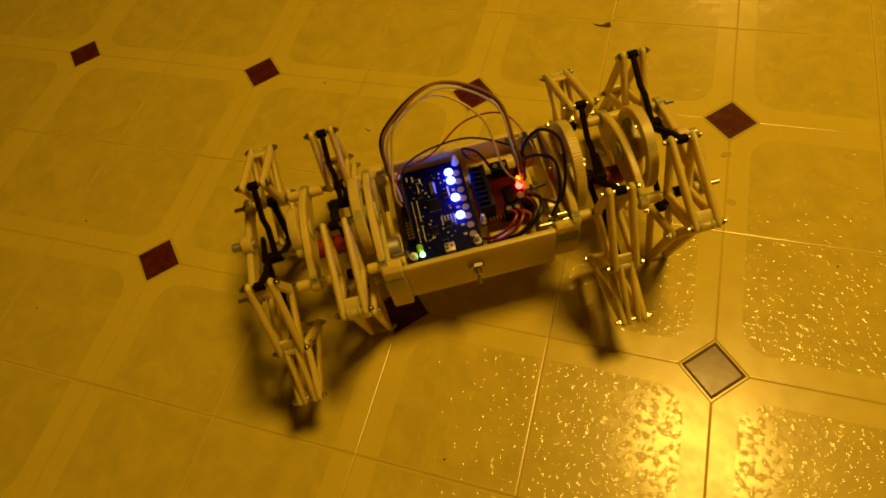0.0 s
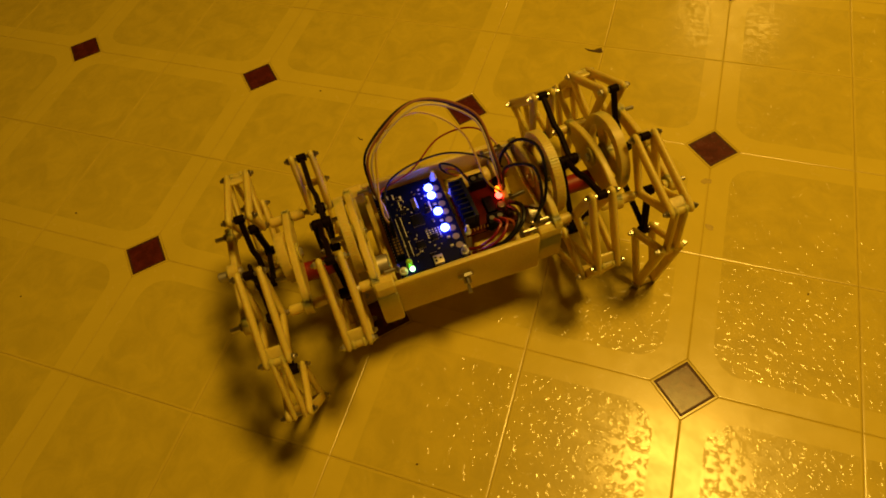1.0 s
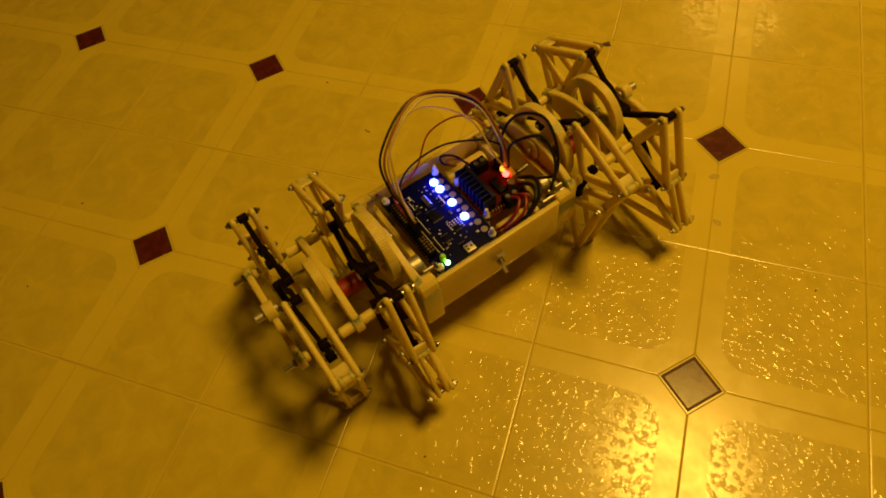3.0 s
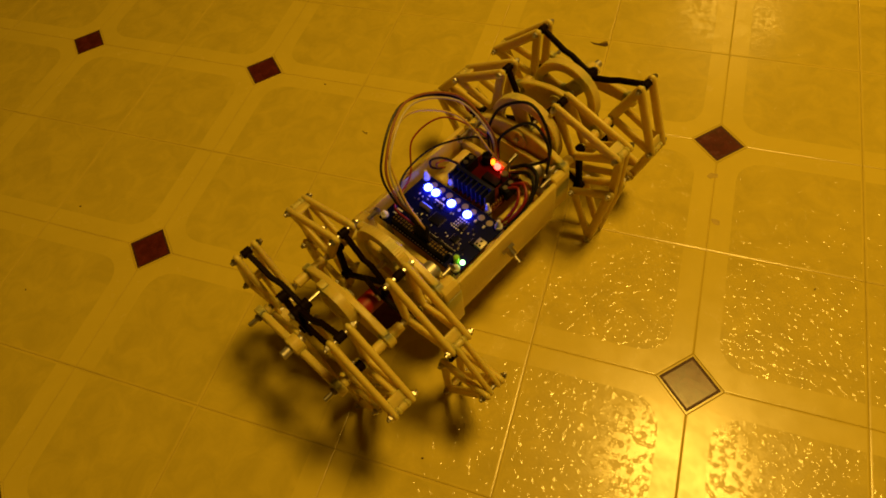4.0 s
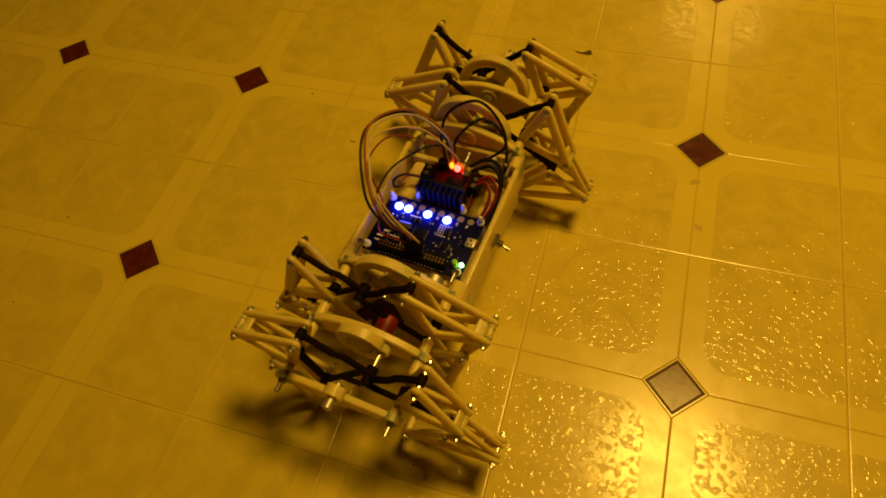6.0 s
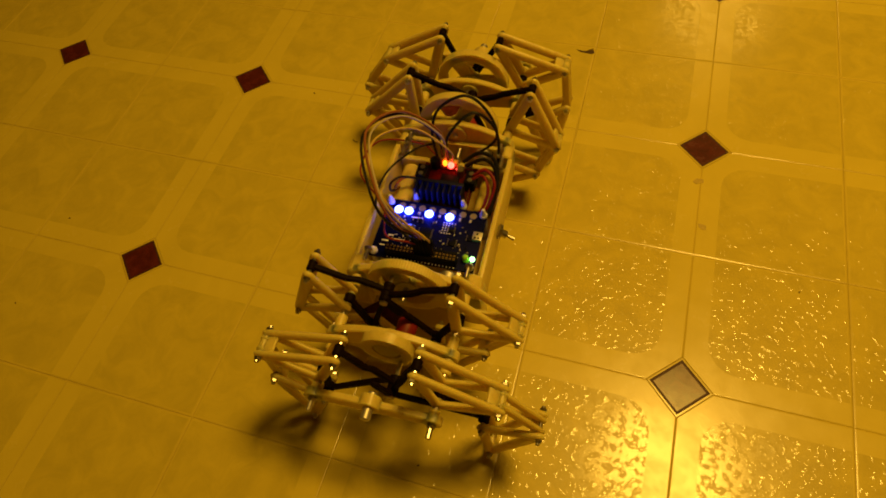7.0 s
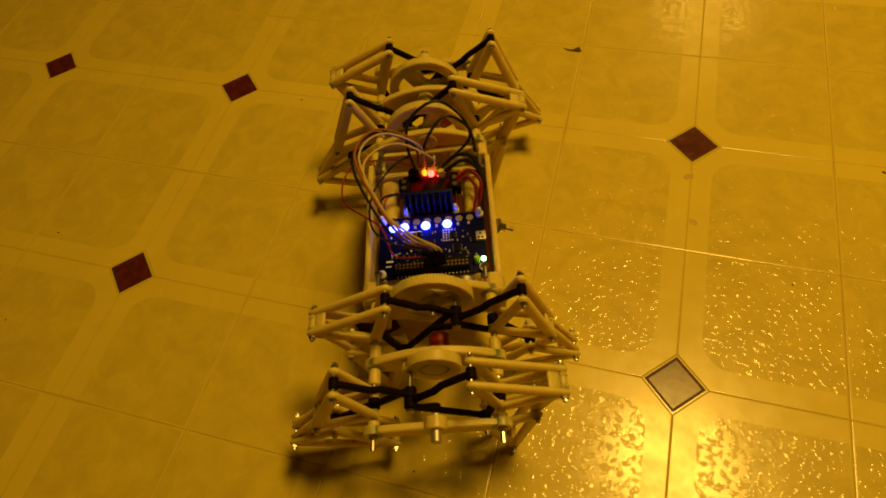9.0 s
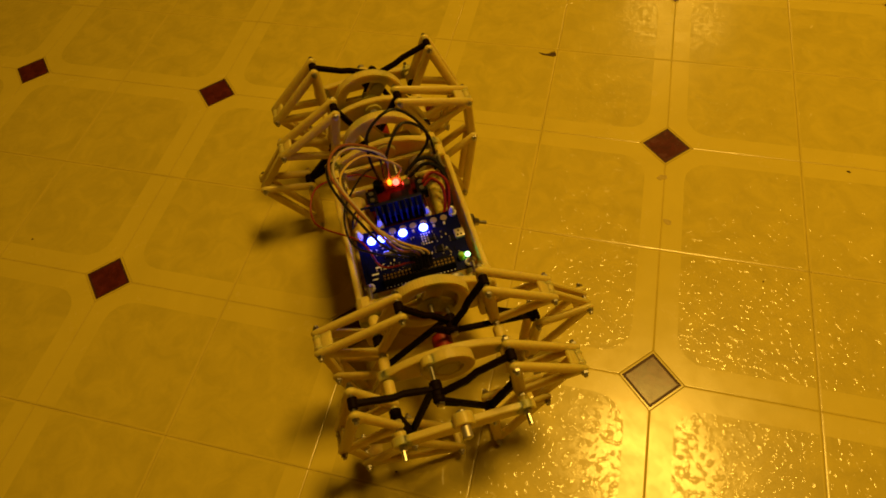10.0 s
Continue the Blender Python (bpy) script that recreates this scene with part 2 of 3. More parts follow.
FAR_TURN = [-10, 29, 64, 103, 127, 158, 234, 265, 290, 333, 424, 453, 488, 518, 543, 573, 598]


def meet(p, r, q, s, side):
    d = q - p
    a = (r * r - s * s + d.length_squared) / (2 * d.length)
    h = math.sqrt(max(r * r - a * a, 0))
    u = d.normalized()
    return p + u * a + Vector((-u.y, u.x)) * h * side


def joints(turn, side):
    """Crank pin C, pivot P, and joints A, B, D, E, F as (y, z) in the robot's space; side 1 is +y, -1 is -y."""
    t = radians(turn if side > 0 else 180 - turn)
    c, p = Vector((15 * math.cos(t), 15 * math.sin(t))), Vector((-38, -7.8))
    a = meet(p, 41.5, c, 50, 1)
    b = meet(p, 39.3, c, 61.9, -1)
    d = meet(p, 40.1, a, 55.8, 1)
    e = min((meet(d, 39.4, b, 36.7, s) for s in (1, -1)), key=lambda v: v.x)
    f = min((meet(e, 67.5, b, 50.8, s) for s in (1, -1)), key=lambda v: v.y)
    return {k: Vector((-v.x * side, v.y + ZC)) for k, v in dict(C=c, P=p, A=a, B=b, D=d, E=e, F=f).items()}


LINKS = {"upper_triangle": "PAD", "lower_triangle": "BEF", "pivot_link": "PB", "side_link": "DE", "upper_rod": "CA", "lower_rod": "CB"}


def link_pose(x, j, ends):
    p, q = j[ends[0]], j[ends[1]]
    return pose(x * 0.001, p.x * 0.001, p.y * 0.001, math.degrees(math.atan2(q.y - p.y, q.x - p.x)), 0, 0)


def local(j, ends):
    """The joints of a link in its own space."""
    p, q = j[ends[0]], j[ends[1]]
    u = (q - p).normalized()
    v = Vector((-u.y, u.x))
    return [((j[k] - p).dot(u), (j[k] - p).dot(v)) for k in ends]


def tri_plate(bm, pts, w, x, t, edge=0.5):
    """An open triangular frame with round corners, one closed body."""
    P = [Vector(p) for p in pts]
    if (P[1] - P[0]).cross(P[2] - P[0]) < 0:
        P = [P[0], P[2], P[1]]
    n = 6

    def loop(r):
        out = []
        for i in range(3):
            d1, d2 = (P[i] - P[i - 1]).normalized(), (P[(i + 1) % 3] - P[i]).normalized()
            n1, n2 = Vector((d1.y, -d1.x)), Vector((d2.y, -d2.x))
            if r > 0:
                a1 = math.atan2(n1.y, n1.x)
                a2 = math.atan2(n2.y, n2.x)
                while a2 < a1:
                    a2 += 2 * math.pi
                out += [P[i] + Vector((math.cos(a1 + (a2 - a1) * k / (n - 1)), math.sin(a1 + (a2 - a1) * k / (n - 1)))) * r for k in range(n)]
            else:
                m = (n1 + n2).normalized()
                q = P[i] + m * (r / max(0.3, m.dot(n1)))
                out += [q + d1 * -0.02 * (n - 1 - k) + d2 * 0.02 * k for k in range(n)]
        return out
    o, o2, h, h2 = loop(w / 2), loop(w / 2 - edge), loop(-w / 2), loop(-w / 2 + edge)
    rings = [[bm.verts.new((xx, *q)) for q in lp] for xx, lp in (
        (x - t / 2, h2), (x - t / 2, o2), (x - t / 2 + edge, o), (x + t / 2 - edge, o), (x + t / 2, o2), (x + t / 2, h2), (x + t / 2 - edge, h), (x - t / 2 + edge, h))]
    m = len(o)
    for k in range(8):
        for i in range(m):
            bm.faces.new((rings[k][i - 1], rings[k][i], rings[(k + 1) % 8][i], rings[(k + 1) % 8][i - 1]))


def link_meshes(side):
    """Meshes of a leg's links, shared by the four legs of that side: name -> (mesh, [(sub-part, label, mesh)])."""
    j = joints(0, side)
    made = {}
    for name, ends in LINKS.items():
        pts = local(j, ends)
        subs = []
        bm = bmesh.new()
        mat = WHITE
        if len(pts) == 3:
            tri_plate(bm, pts, 7.2, -7.0, 4.0, 1.4)
            b2 = bmesh.new()
            tri_plate(b2, pts, 7.2, 7.0, 4.0, 1.4)
            subs.append(("second_plate", "", mesh_from(b2, "second_plate", WHITE, crease=60)))
            c, tip = (Vector(pts[2]), Vector(pts[1])) if name == "upper_triangle" else (Vector(pts[1]), Vector(pts[2]))
            b2 = bmesh.new()
            plate(b2, stadium(c, c.lerp(tip, 0.15), 2.6), -5.1, 5.1, 0.4)
            subs.append(("web", "", mesh_from(b2, "web", WHITE)))
            for k, c in enumerate(pts):
                if k == 2 or name == "upper_triangle" and k == 0:
                    b2 = bmesh.new()
                    tube(b2, (-5.3, *c), (5.3, *c), 2.8, 12)
                    subs.append(("cross_piece", "", mesh_from(b2, "cross_piece", WHITE)))
                b2 = bmesh.new()
                tube(b2, (-12.4, *c), (12.4, *c), 1.4, 10)
                subs.append(("bolt", "bright steel bolt", mesh_from(b2, "bolt", STEEL)))
                for x in (8.9, -10.7):
                    b2 = bmesh.new()
                    tube(b2, (x, *c), (x + 1.8, *c), 2.4, 6)
                    subs.append(("nut", "bright steel nut", mesh_from(b2, "nut", STEEL)))
        elif name == "pivot_link":
            mat = BLACK
            bar(bm, pts[0], pts[1], 4.6, 0, 4.4, 0.8)
            for k, c in enumerate(pts):
                b2 = bmesh.new()
                tube(b2, (-3.6, *c), (3.6, *c), 3.7, 14)
                subs.append(("rod_eye", "", mesh_from(b2, "rod_eye", BLACK)))
        elif name == "side_link":
            bar(bm, pts[0], pts[1], 6.6, -3.4, 2.9, 1.0)
            b2 = bmesh.new()
            bar(b2, pts[0], pts[1], 6.6, 3.4, 2.9, 1.0)
            subs.append(("second_bar", "", mesh_from(b2, "second_bar", WHITE)))
        else:
            mat = BLACK
            off = (1.7 if name == "upper_rod" else 4.7) * side
            L = pts[1][0]
            w, t = 4.0, 3.5
            k0, k1 = (L * 0.40, L * 0.54) if name == "upper_rod" else (L * 0.08, L * 0.9)
            rings = [[bm.verts.new((x + sx * t / 2, u, sz * w / 2)) for sx, sz in ((-1, -0.7), (-0.7, -1), (0.7, -1), (1, -0.7), (1, 0.7), (0.7, 1), (-0.7, 1), (-1, 0.7))]
                     for x, u in ((off, 0), (off, k0), (0, k1), (0, L))]
            for r0, r1 in zip(rings, rings[1:]):
                for i in range(8):
                    bm.faces.new((r0[i - 1], r0[i], r1[i], r1[i - 1]))
            bm.faces.new(rings[0])
            bm.faces.new(rings[-1])
            for nm, x, u, r, hw in (("rod_eye", off, 0, 3.8, 1.55), ("rod_end", 0, L, 2.9, 3.4)):
                b2 = bmesh.new()
                tube(b2, (x - hw, u, 0), (x + hw, u, 0), r, 14)
                subs.append((nm, "", mesh_from(b2, nm, BLACK)))
        made[name] = (mesh_from(bm, name, mat, crease=60 if len(pts) == 3 else 35), subs)
    return made


def smooth_turn(values, t):
    """Crank angle at t: a cubic through the given angles."""
    i = max(0, min(len(TIMES) - 2, int(np.searchsorted(TIMES, t, side="right")) - 1))
    slope = [(values[min(k + 1, len(values) - 1)] - values[max(k - 1, 0)]) / (TIMES[min(k + 1, len(values) - 1)] - TIMES[max(k - 1, 0)]) for k in (i, i + 1)]
    h = TIMES[i + 1] - TIMES[i]
    s = (t - TIMES[i]) / h
    return ((2 * s ** 3 - 3 * s * s + 1) * values[i] + (s ** 3 - 2 * s * s + s) * h * slope[0]
            + (-2 * s ** 3 + 3 * s * s) * values[i + 1] + (s ** 3 - s * s) * h * slope[1])


# ---- the robot ----
robot = tagged(new("walking_robot"), "cream 3D-printed walking robot with eight linkage legs and circuit boards", "robot")
moving = []        # (object, plane x, end, phase, side, link ends)
MESHES = {1: link_meshes(1), -1: link_meshes(-1)}
for plane, (px, end, phase) in PLANES.items():
    for side in (1, -1):
        for name, ends in LINKS.items():
            me, bolts = MESHES[side][name]
            ob = part(name, me, None, robot, "black plastic rod" if "rod" in name else "black plastic pivot link" if name == "pivot_link" else "")
            for sub, tag, sub_mesh in bolts:
                part(sub, sub_mesh, None, ob, tag)
            moving.append((ob, px, end, phase, side, ends))


def crank_disc(px, end, toothed):
    """A printed disc that carries the crank pin; its pin points to local +y."""
    solid = end < 0 and not toothed
    x = (-19 if solid else -14.5) * end
    bm = bmesh.new()
    n = 360 if toothed else 48
    big = 17.0 if solid else 26.8 if end < 0 else (30.5 if toothed else 29.0)
    outer = [((big + (0.2 if toothed and i % 4 < 2 else 0)) * math.cos(2 * math.pi * i / n), (big + (0.2 if toothed and i % 4 < 2 else 0)) * math.sin(2 * math.pi * i / n)) for i in range(n)]
    inner = [((big - 7.5) * math.cos(2 * math.pi * i / n), (big - 7.5) * math.sin(2 * math.pi * i / n)) for i in range(n)]
    rings = [[bm.verts.new((xx, *p)) for p in pts] for xx, pts in ((x - 3.2, inner), (x - 3.2, outer), (x + 3.2, outer), (x + 3.2, inner))]
    for k in range(4):
        for i in range(n):
            bm.faces.new((rings[k][i - 1], rings[k][i], rings[(k + 1) % 4][i], rings[(k + 1) % 4][i - 1]))
    if solid:
        plate(bm, circle((0, 0), big - 6.8, 40), x - 1.6, x + 1.6)
    for k in range(0 if solid else 3):
        a = 2 * math.pi * k / 3
        bar(bm, (0, 0), ((big - 6.5) * math.cos(a), (big - 6.5) * math.sin(a)), 12, x, 4.4)
    plate(bm, circle((0, 0), 8), x - 3, x + 3)
    plate(bm, circle((15, 0), 5.2), x - 2.7, x + 2.7)
    ob = part("gear" if toothed else "crank_disc", bm, WHITE, robot, "toothed cream printed gear" if toothed else "cream printed crank disc")
    bm = bmesh.new()
    tube(bm, (x, 15, 0), (7.5 * end, 15, 0), 1.5, 10)
    tube(bm, (5.4 * end, 15, 0), (8.6 * end, 15, 0), 2.9, 6)
    part("crank_pin", bm, STEEL, ob, "bright steel crank pin")
    bm = bmesh.new()
    tube(bm, (-4.6 * end, 15, 0), (4.8 * end, 15, 0), 2.9, 12)
    bar(bm, (0, 0), (15, 0), 6.5, 6.2 * end, 2.2)
    part("crank_sleeve", bm, BLACK, ob, "black plastic crank sleeve")
    return ob


discs = [(crank_disc(px, end, "inner" in plane), px, end, phase) for plane, (px, end, phase) in PLANES.items()]


def lens_bar(x, t, bulge, hub):
    """A printed crossbar from pivot to pivot, deeper in its middle."""
    bm = bmesh.new()
    zp = ZC - 7.8
    top = [(y, zp + 5 + bulge * (1 - (y / 41) ** 2)) for y in np.linspace(-41, 41, 15)]
    low = [(y, zp - 5 - 0.25 * bulge * (1 - (y / 41) ** 2)) for y in np.linspace(-41, 41, 15)]
    plate(bm, low + top[::-1], x - t / 2, x + t / 2, 0.8)
    for y in (-38, 38):
        plate(bm, circle((y, zp), 6.2), x - t / 2 - 0.4, x + t / 2 + 0.4)
    plate(bm, circle((0, ZC), hub), x - t / 2 - 1.5, x + t / 2 + 1.5)
    return bm


def frame_ends():
    zp = ZC - 7.8
    for sgn, xs in ((-1, (-58.5, -105.0, -147.0)), (1, (73.0, 119.5, 161.0))):
        for k, x in enumerate(xs):
            ob = part("crossbar", lens_bar(x, (5, 5, 4.5)[k], (13, 13, 2.5)[k], (8, 7, 6.5)[k]), WHITE, robot, "cream printed crossbar")
            if k:
                bm = bmesh.new()
                tube(bm, (x - sgn * 6, 0, ZC), (x + sgn * (11 if k == 2 else 5.5), 0, ZC), 3.2, 12 if k == 2 else 6)
                part("axle_nut", bm, ALU, ob, "dull aluminium axle end")
        for y in (-38, 38):
            bm = bmesh.new()
            tube(bm, (xs[0] - sgn * 8, y, zp), (xs[2] + sgn * 11.5, y, zp), 1.7, 10)
            ob = part("pivot_rod", bm, STEEL, robot, "threaded steel pivot rod")
            for a, c in ((xs[0] + sgn * 3, xs[0] + sgn * 11), (xs[1] - sgn * 12.5, xs[1] - sgn * 3), (xs[1] + sgn * 3, xs[1] + sgn * 13), (xs[2] - sgn * 6, xs[2] - sgn * 3)):
                bm = bmesh.new()
                tube(bm, (a, y, zp), (c, y, zp), 3.7, 14)
                part("spacer", bm, WHITE, ob, "cream printed spacer")
            bm = bmesh.new()
            tube(bm, (xs[2] + sgn * 2.6, y, zp), (xs[2] + sgn * 5, y, zp), 2.8, 6)
            part("nut", bm, STEEL, ob)
        bm = bmesh.new()
        tube(bm, (xs[0] - sgn * 6, 0, ZC), (xs[0] + sgn * 20, 0, ZC), 2.0, 12)
        part("axle", bm, STEEL, robot, "steel axle")
        bm = bmesh.new()
        tube(bm, (xs[0] + sgn * 22, -2, ZC - 23), (xs[1] + sgn * 1, -2, ZC - 23), 7.0, 20)
        part("axle_sleeve", bm, RED, robot, "red plastic axle sleeve")


frame_ends()


def chassis():
    bm = bmesh.new()
    block(bm, (-50, -46.5, 50), (58, -42.5, 89.5), 1.4)
    part("side_wall", bm, WHITE, robot, "cream printed side wall")
    bm = bmesh.new()
    block(bm, (-50, 42.5, 50), (58, 46.5, 89.5), 1.4)
    part("side_wall", bm, WHITE, robot, "cream printed side wall")
    bm = bmesh.new()
    block(bm, (-49.5, -42.4, 51.5), (57.5, 42.4, 55), 0.6)
    part("tray_bottom", bm, WHITE, robot, "cream printed tray bottom")
    for x in (-46, 54):
        bm = bmesh.new()
        block(bm, (x - 2, -42.3, 55), (x + 2, 42.3, 80), 0.7)
        part("end_wall", bm, WHITE, robot, "cream printed end wall")
    for sgn, xa, xb in ((-1, -61, -46), (1, 58.2, 75.5)):
        for y in (-1, 1):
            bm = bmesh.new()
            out = 48.5 if sgn < 0 else 45.5
            block(bm, (xa, min(y * 35, y * out), 44 if sgn < 0 else 55), (xb, max(y * 35, y * out), 82), 2.2)
            plate(bm, stadium((y * 41.0, 72), (y * 41.0, 86), 2 * out - 83.5 if sgn < 0 else 8.5), xa + 0.6, xb - 0.6, 1.0)
            part("corner_post", bm, WHITE, robot, "cream printed corner post")
            bm = bmesh.new()
            tube(bm, (xa + 10, y * 36, 92.5), (xb + (6 if sgn < 0 else -20), y * 36, 92.5), 1.5, 10)
            tube(bm, (xb + (3 if sgn < 0 else -17), y * 36, 92.5), (xb + (5 if sgn < 0 else -14), y * 36, 92.5), 3.0, 6)
            part("frame_bolt", bm, STEEL, robot, "bright steel frame bolt")
        # gear motor behind the crossbar
        bm = bmesh.new()
        xm = -51 if sgn < 0 else 63
        tube(bm, (xm - 6, -22, 82), (xm + 6, -22, 82), 6.5, 20)
        ob = part("motor", bm, ALU, robot, "small steel gear motor")
        bm = bmesh.new()
        tube(bm, (xm + sgn * 5, -22, 82), (xm + sgn * 12, -22, 82), 2.0, 10)
        part("motor_shaft", bm, BRASS, ob)
        bm = bmesh.new()
        xp = -55 if sgn < 0 else 67
        for y0, y1, z0, z1 in ((-34.8, 34.8, 52, 76), (-34.8, -30, 76, 86), (-23, 34.8, 76, 86), (-34.8, 34.8, 86, 89)):
            block(bm, (xp - 1.5, y0, z0), (xp + 1.5, y1, z1), 0)
        bmesh.ops.remove_doubles(bm, verts=bm.verts, dist=0.01)
        part("end_plate", bm, WHITE, robot, "cream printed end plate with a slot")
    # toggle switch on the side wall
    bm = bmesh.new()
    tube(bm, (2, -46.4, 74), (2, -48.8, 73), 5.8, 6)
    tube(bm, (2, -48, 73.2), (2, -53, 70.5), 3.0, 14)
    sw = part("toggle_switch", bm, STEEL, robot, "chromed toggle switch")
    bm = bmesh.new()
    tube(bm, (2, -52, 71), (1.3, -58.8, 68.0), 1.1, 10, 1.6)
    part("switch_lever", bm, STEEL, sw)


chassis()


def control_board():
    z = 83.0
    bm = bmesh.new()
    block(bm, (-41, -38, z - 1.6), (10, 38, z), 0.3)
    board = part("control_board", bm, PCB, robot, "blue circuit board with a row of lit LEDs")
    for k in range(8):
        y = 27.1 - 7.72 * k
        lit = k in (0, 1, 3, 5)
        bm = bmesh.new()
        if lit:
            bmesh.ops.create_uvsphere(bm, u_segments=16, v_segments=10, radius=3.3)
            for v in bm.verts:
                v.co = Vector((v.co.x, v.co.y + y, z + 1.8 + v.co.z * 0.62))
        else:
            block(bm, (-1.2, y - 0.8, z), (1.2, y + 0.8, z + 1.2), 0.2)
        part("led", bm, BLUE_GLOW if lit else LED_OFF, board, "glowing blue LED" if lit else "unlit LED")
        bm = bmesh.new()
        plate(bm, circle((0, 0), 2.6, 18), z + 0.02, z + 0.3, 0.1)
        for v in bm.verts:
            v.co = Vector((v.co.y + 5.2, v.co.z + y - 1.0, v.co.x))
        part("touch_pad", bm, COPPER, board, "round tinned touch pad")
    # socket along the edge, with its pins
    bm = bmesh.new()
    block(bm, (-39, -25.6, z), (-33.6, 25.6, z + 7.5), 0.3)
    sock = part("header_socket", bm, CHIP, board, "black pin socket")
    bm = bmesh.new()
    for i in range(20):
        for dx in (-37.5, -35.0):
            y = -24.1 + 2.54 * i
            block(bm, (dx - 0.8, y - 0.75, z + 7.4), (dx + 0.8, y + 0.75, z + 7.8), 0)
    part("pins", bm, BRASS, sock)
    bm = bmesh.new()
    for i in range(20):
        y = -24.1 + 2.54 * i
        block(bm, (-40.6, y - 0.35, z + 0.05), (-39.8, y + 0.35, z + 0.7), 0)
    part("solder_row", bm, SILK, board)
    chips = [(-16, 3, 9, 9, 1.4), (-9, -15, 5, 4, 1.2), (-20, -18, 6, 5, 1.3), (-6, 9, 3.5, 3, 1.1), (-28, -10, 4, 3, 1.2), (-14, -30, 5, 4, 1.2), (-24, 14, 4, 3, 1.0)]
    for x, y, a, c, h in chips:
        bm = bmesh.new()
        block(bm, (x - a / 2, y - c / 2, z), (x + a / 2, y + c / 2, z + h), 0.2)
        ch = part("chip", bm, CHIP, board, "black chip")
        bm = bmesh.new()
        n = max(3, int(a / 1.2))
        for i in range(n):
            xx = x - a / 2 + (i + 0.5) * a / n
            for s in (-1, 1):
                block(bm, (xx - 0.25, y + s * (c / 2 + 0.5) - 0.5, z), (xx + 0.25, y + s * (c / 2 + 0.5) + 0.5, z + 0.4), 0)
        part("chip_legs", bm, STEEL, ch)
    bm = bmesh.new()
    block(bm, (-16, -38.4, z), (-9, -31.5, z + 2.8), 0.4)
    usb = part("usb_socket", bm, ALU, board, "dull steel USB socket")
    for x, y in ((-14.4, -36), (-14.4, -33.4), (-11, -34.7)):
        bm = bmesh.new()
        block(bm, (x - 0.8, y - 0.7, z + 2.82), (x + 0.8, y + 0.7, z + 3.0), 0)
        part("latch_slot", bm, CHIP, usb)
    # second socket row with its printed outline
    bm = bmesh.new()
    block(bm, (-30.2, -24, z), (-28.2, 10, z + 2.2), 0.2)
    part("pin_strip", bm, CHIP, board, "low black pin strip")
    for x in (-31.0, -27.4):
        bm = bmesh.new()
        block(bm, (x - 0.2, -25, z + 0.02), (x + 0.2, 10.5, z + 0.1), 0)
        part("printed_outline", bm, SILK, board)
    # solder grid beside the chips
    bm = bmesh.new()
    for i in range(4):
        for k in range(5):
            block(bm, (-13 + 2.2 * k - 0.5, -8.5 - 2.0 * i - 0.5, z), (-13 + 2.2 * k + 0.5, -8.5 - 2.0 * i + 0.5, z + 0.25), 0)
    part("solder_grid", bm, SILK, board)
    bm = bmesh.new()
    tube(bm, (-14, 21, z + 2), (-14, 11, z + 2), 2.1, 14)
    part("crystal", bm, STEEL, board, "steel crystal can")
    rng = random.Random(4)
    for i in range(90):
        x, y = rng.uniform(-31, 0), rng.uniform(-35, 30)
        if any(abs(x - c[0]) < c[2] / 2 + 1.5 and abs(y - c[1]) < c[3] / 2 + 2.0 for c in chips) or abs(y - 16) < 7 and abs(x + 14) < 4:
            continue
        if x > -4 and abs(x) < 4:
            continue
        bm = bmesh.new()
        a, c = rng.choice(((0.6, 0.3), (0.3, 0.6), (0.8, 0.4)))
        block(bm, (x - a, y - c, z), (x + a, y + c, z + 0.7), 0.12)
        part("smd_part", bm, rng.choice((SILK, STEEL, STEEL, CHIP)), board)
    # printed lettering as plain bars
    for x, y, a, c in ((-3.6, 12, 1.0, 9), (-27, 30, 1.2, 5), (-22, 27, 1.4, 4), (-24.5, 20, 0.5, 8), (-31, 31, 1.0, 4), (-30.5, -8, 0.4, 12), (-29, 2, 0.4, 10)):
        bm = bmesh.new()
        block(bm, (x - a / 2, y - c / 2, z + 0.02), (x + a / 2, y + c / 2, z + 0.08), 0)
        part("printed_mark", bm, SILK, board)
    bm = bmesh.new()
    tube(bm, (-32.5, -31, z), (-32.5, -31, z + 2.5), 2.2, 14)
    bmesh.ops.create_uvsphere(bm, u_segments=14, v_segments=8, radius=2.3, matrix=Matrix.Translation((-32.5, -31, z + 4.5)))
    part("lime_led", bm, LIME, board, "lime green LED, unlit")
    bm = bmesh.new()
    bmesh.ops.create_uvsphere(bm, u_segments=12, v_segments=8, radius=1.9, matrix=Matrix.Translation((-31.7, -35.6, z + 2)))
    part("green_led", bm, GREEN_GLOW, board, "glowing green LED")
    for x, y in ((6.6, 35.2), (6.6, -35.2), (-37.6, 35), (-37.8, -35)):
        bm = bmesh.new()
        tall = 8.5 if x > 0 else 5.5
        tube(bm, (x, y, z), (x, y, z + 2.5), 2.9, 12)
        tube(bm, (x, y, z + 2), (x, y, z + tall), 2.2, 12, 1.3)
        tube(bm, (x, y, 55), (x, y, z - 1.6), 2.6, 10)
        part("standoff", bm, NYLON, board, "white nylon standoff")


control_board()


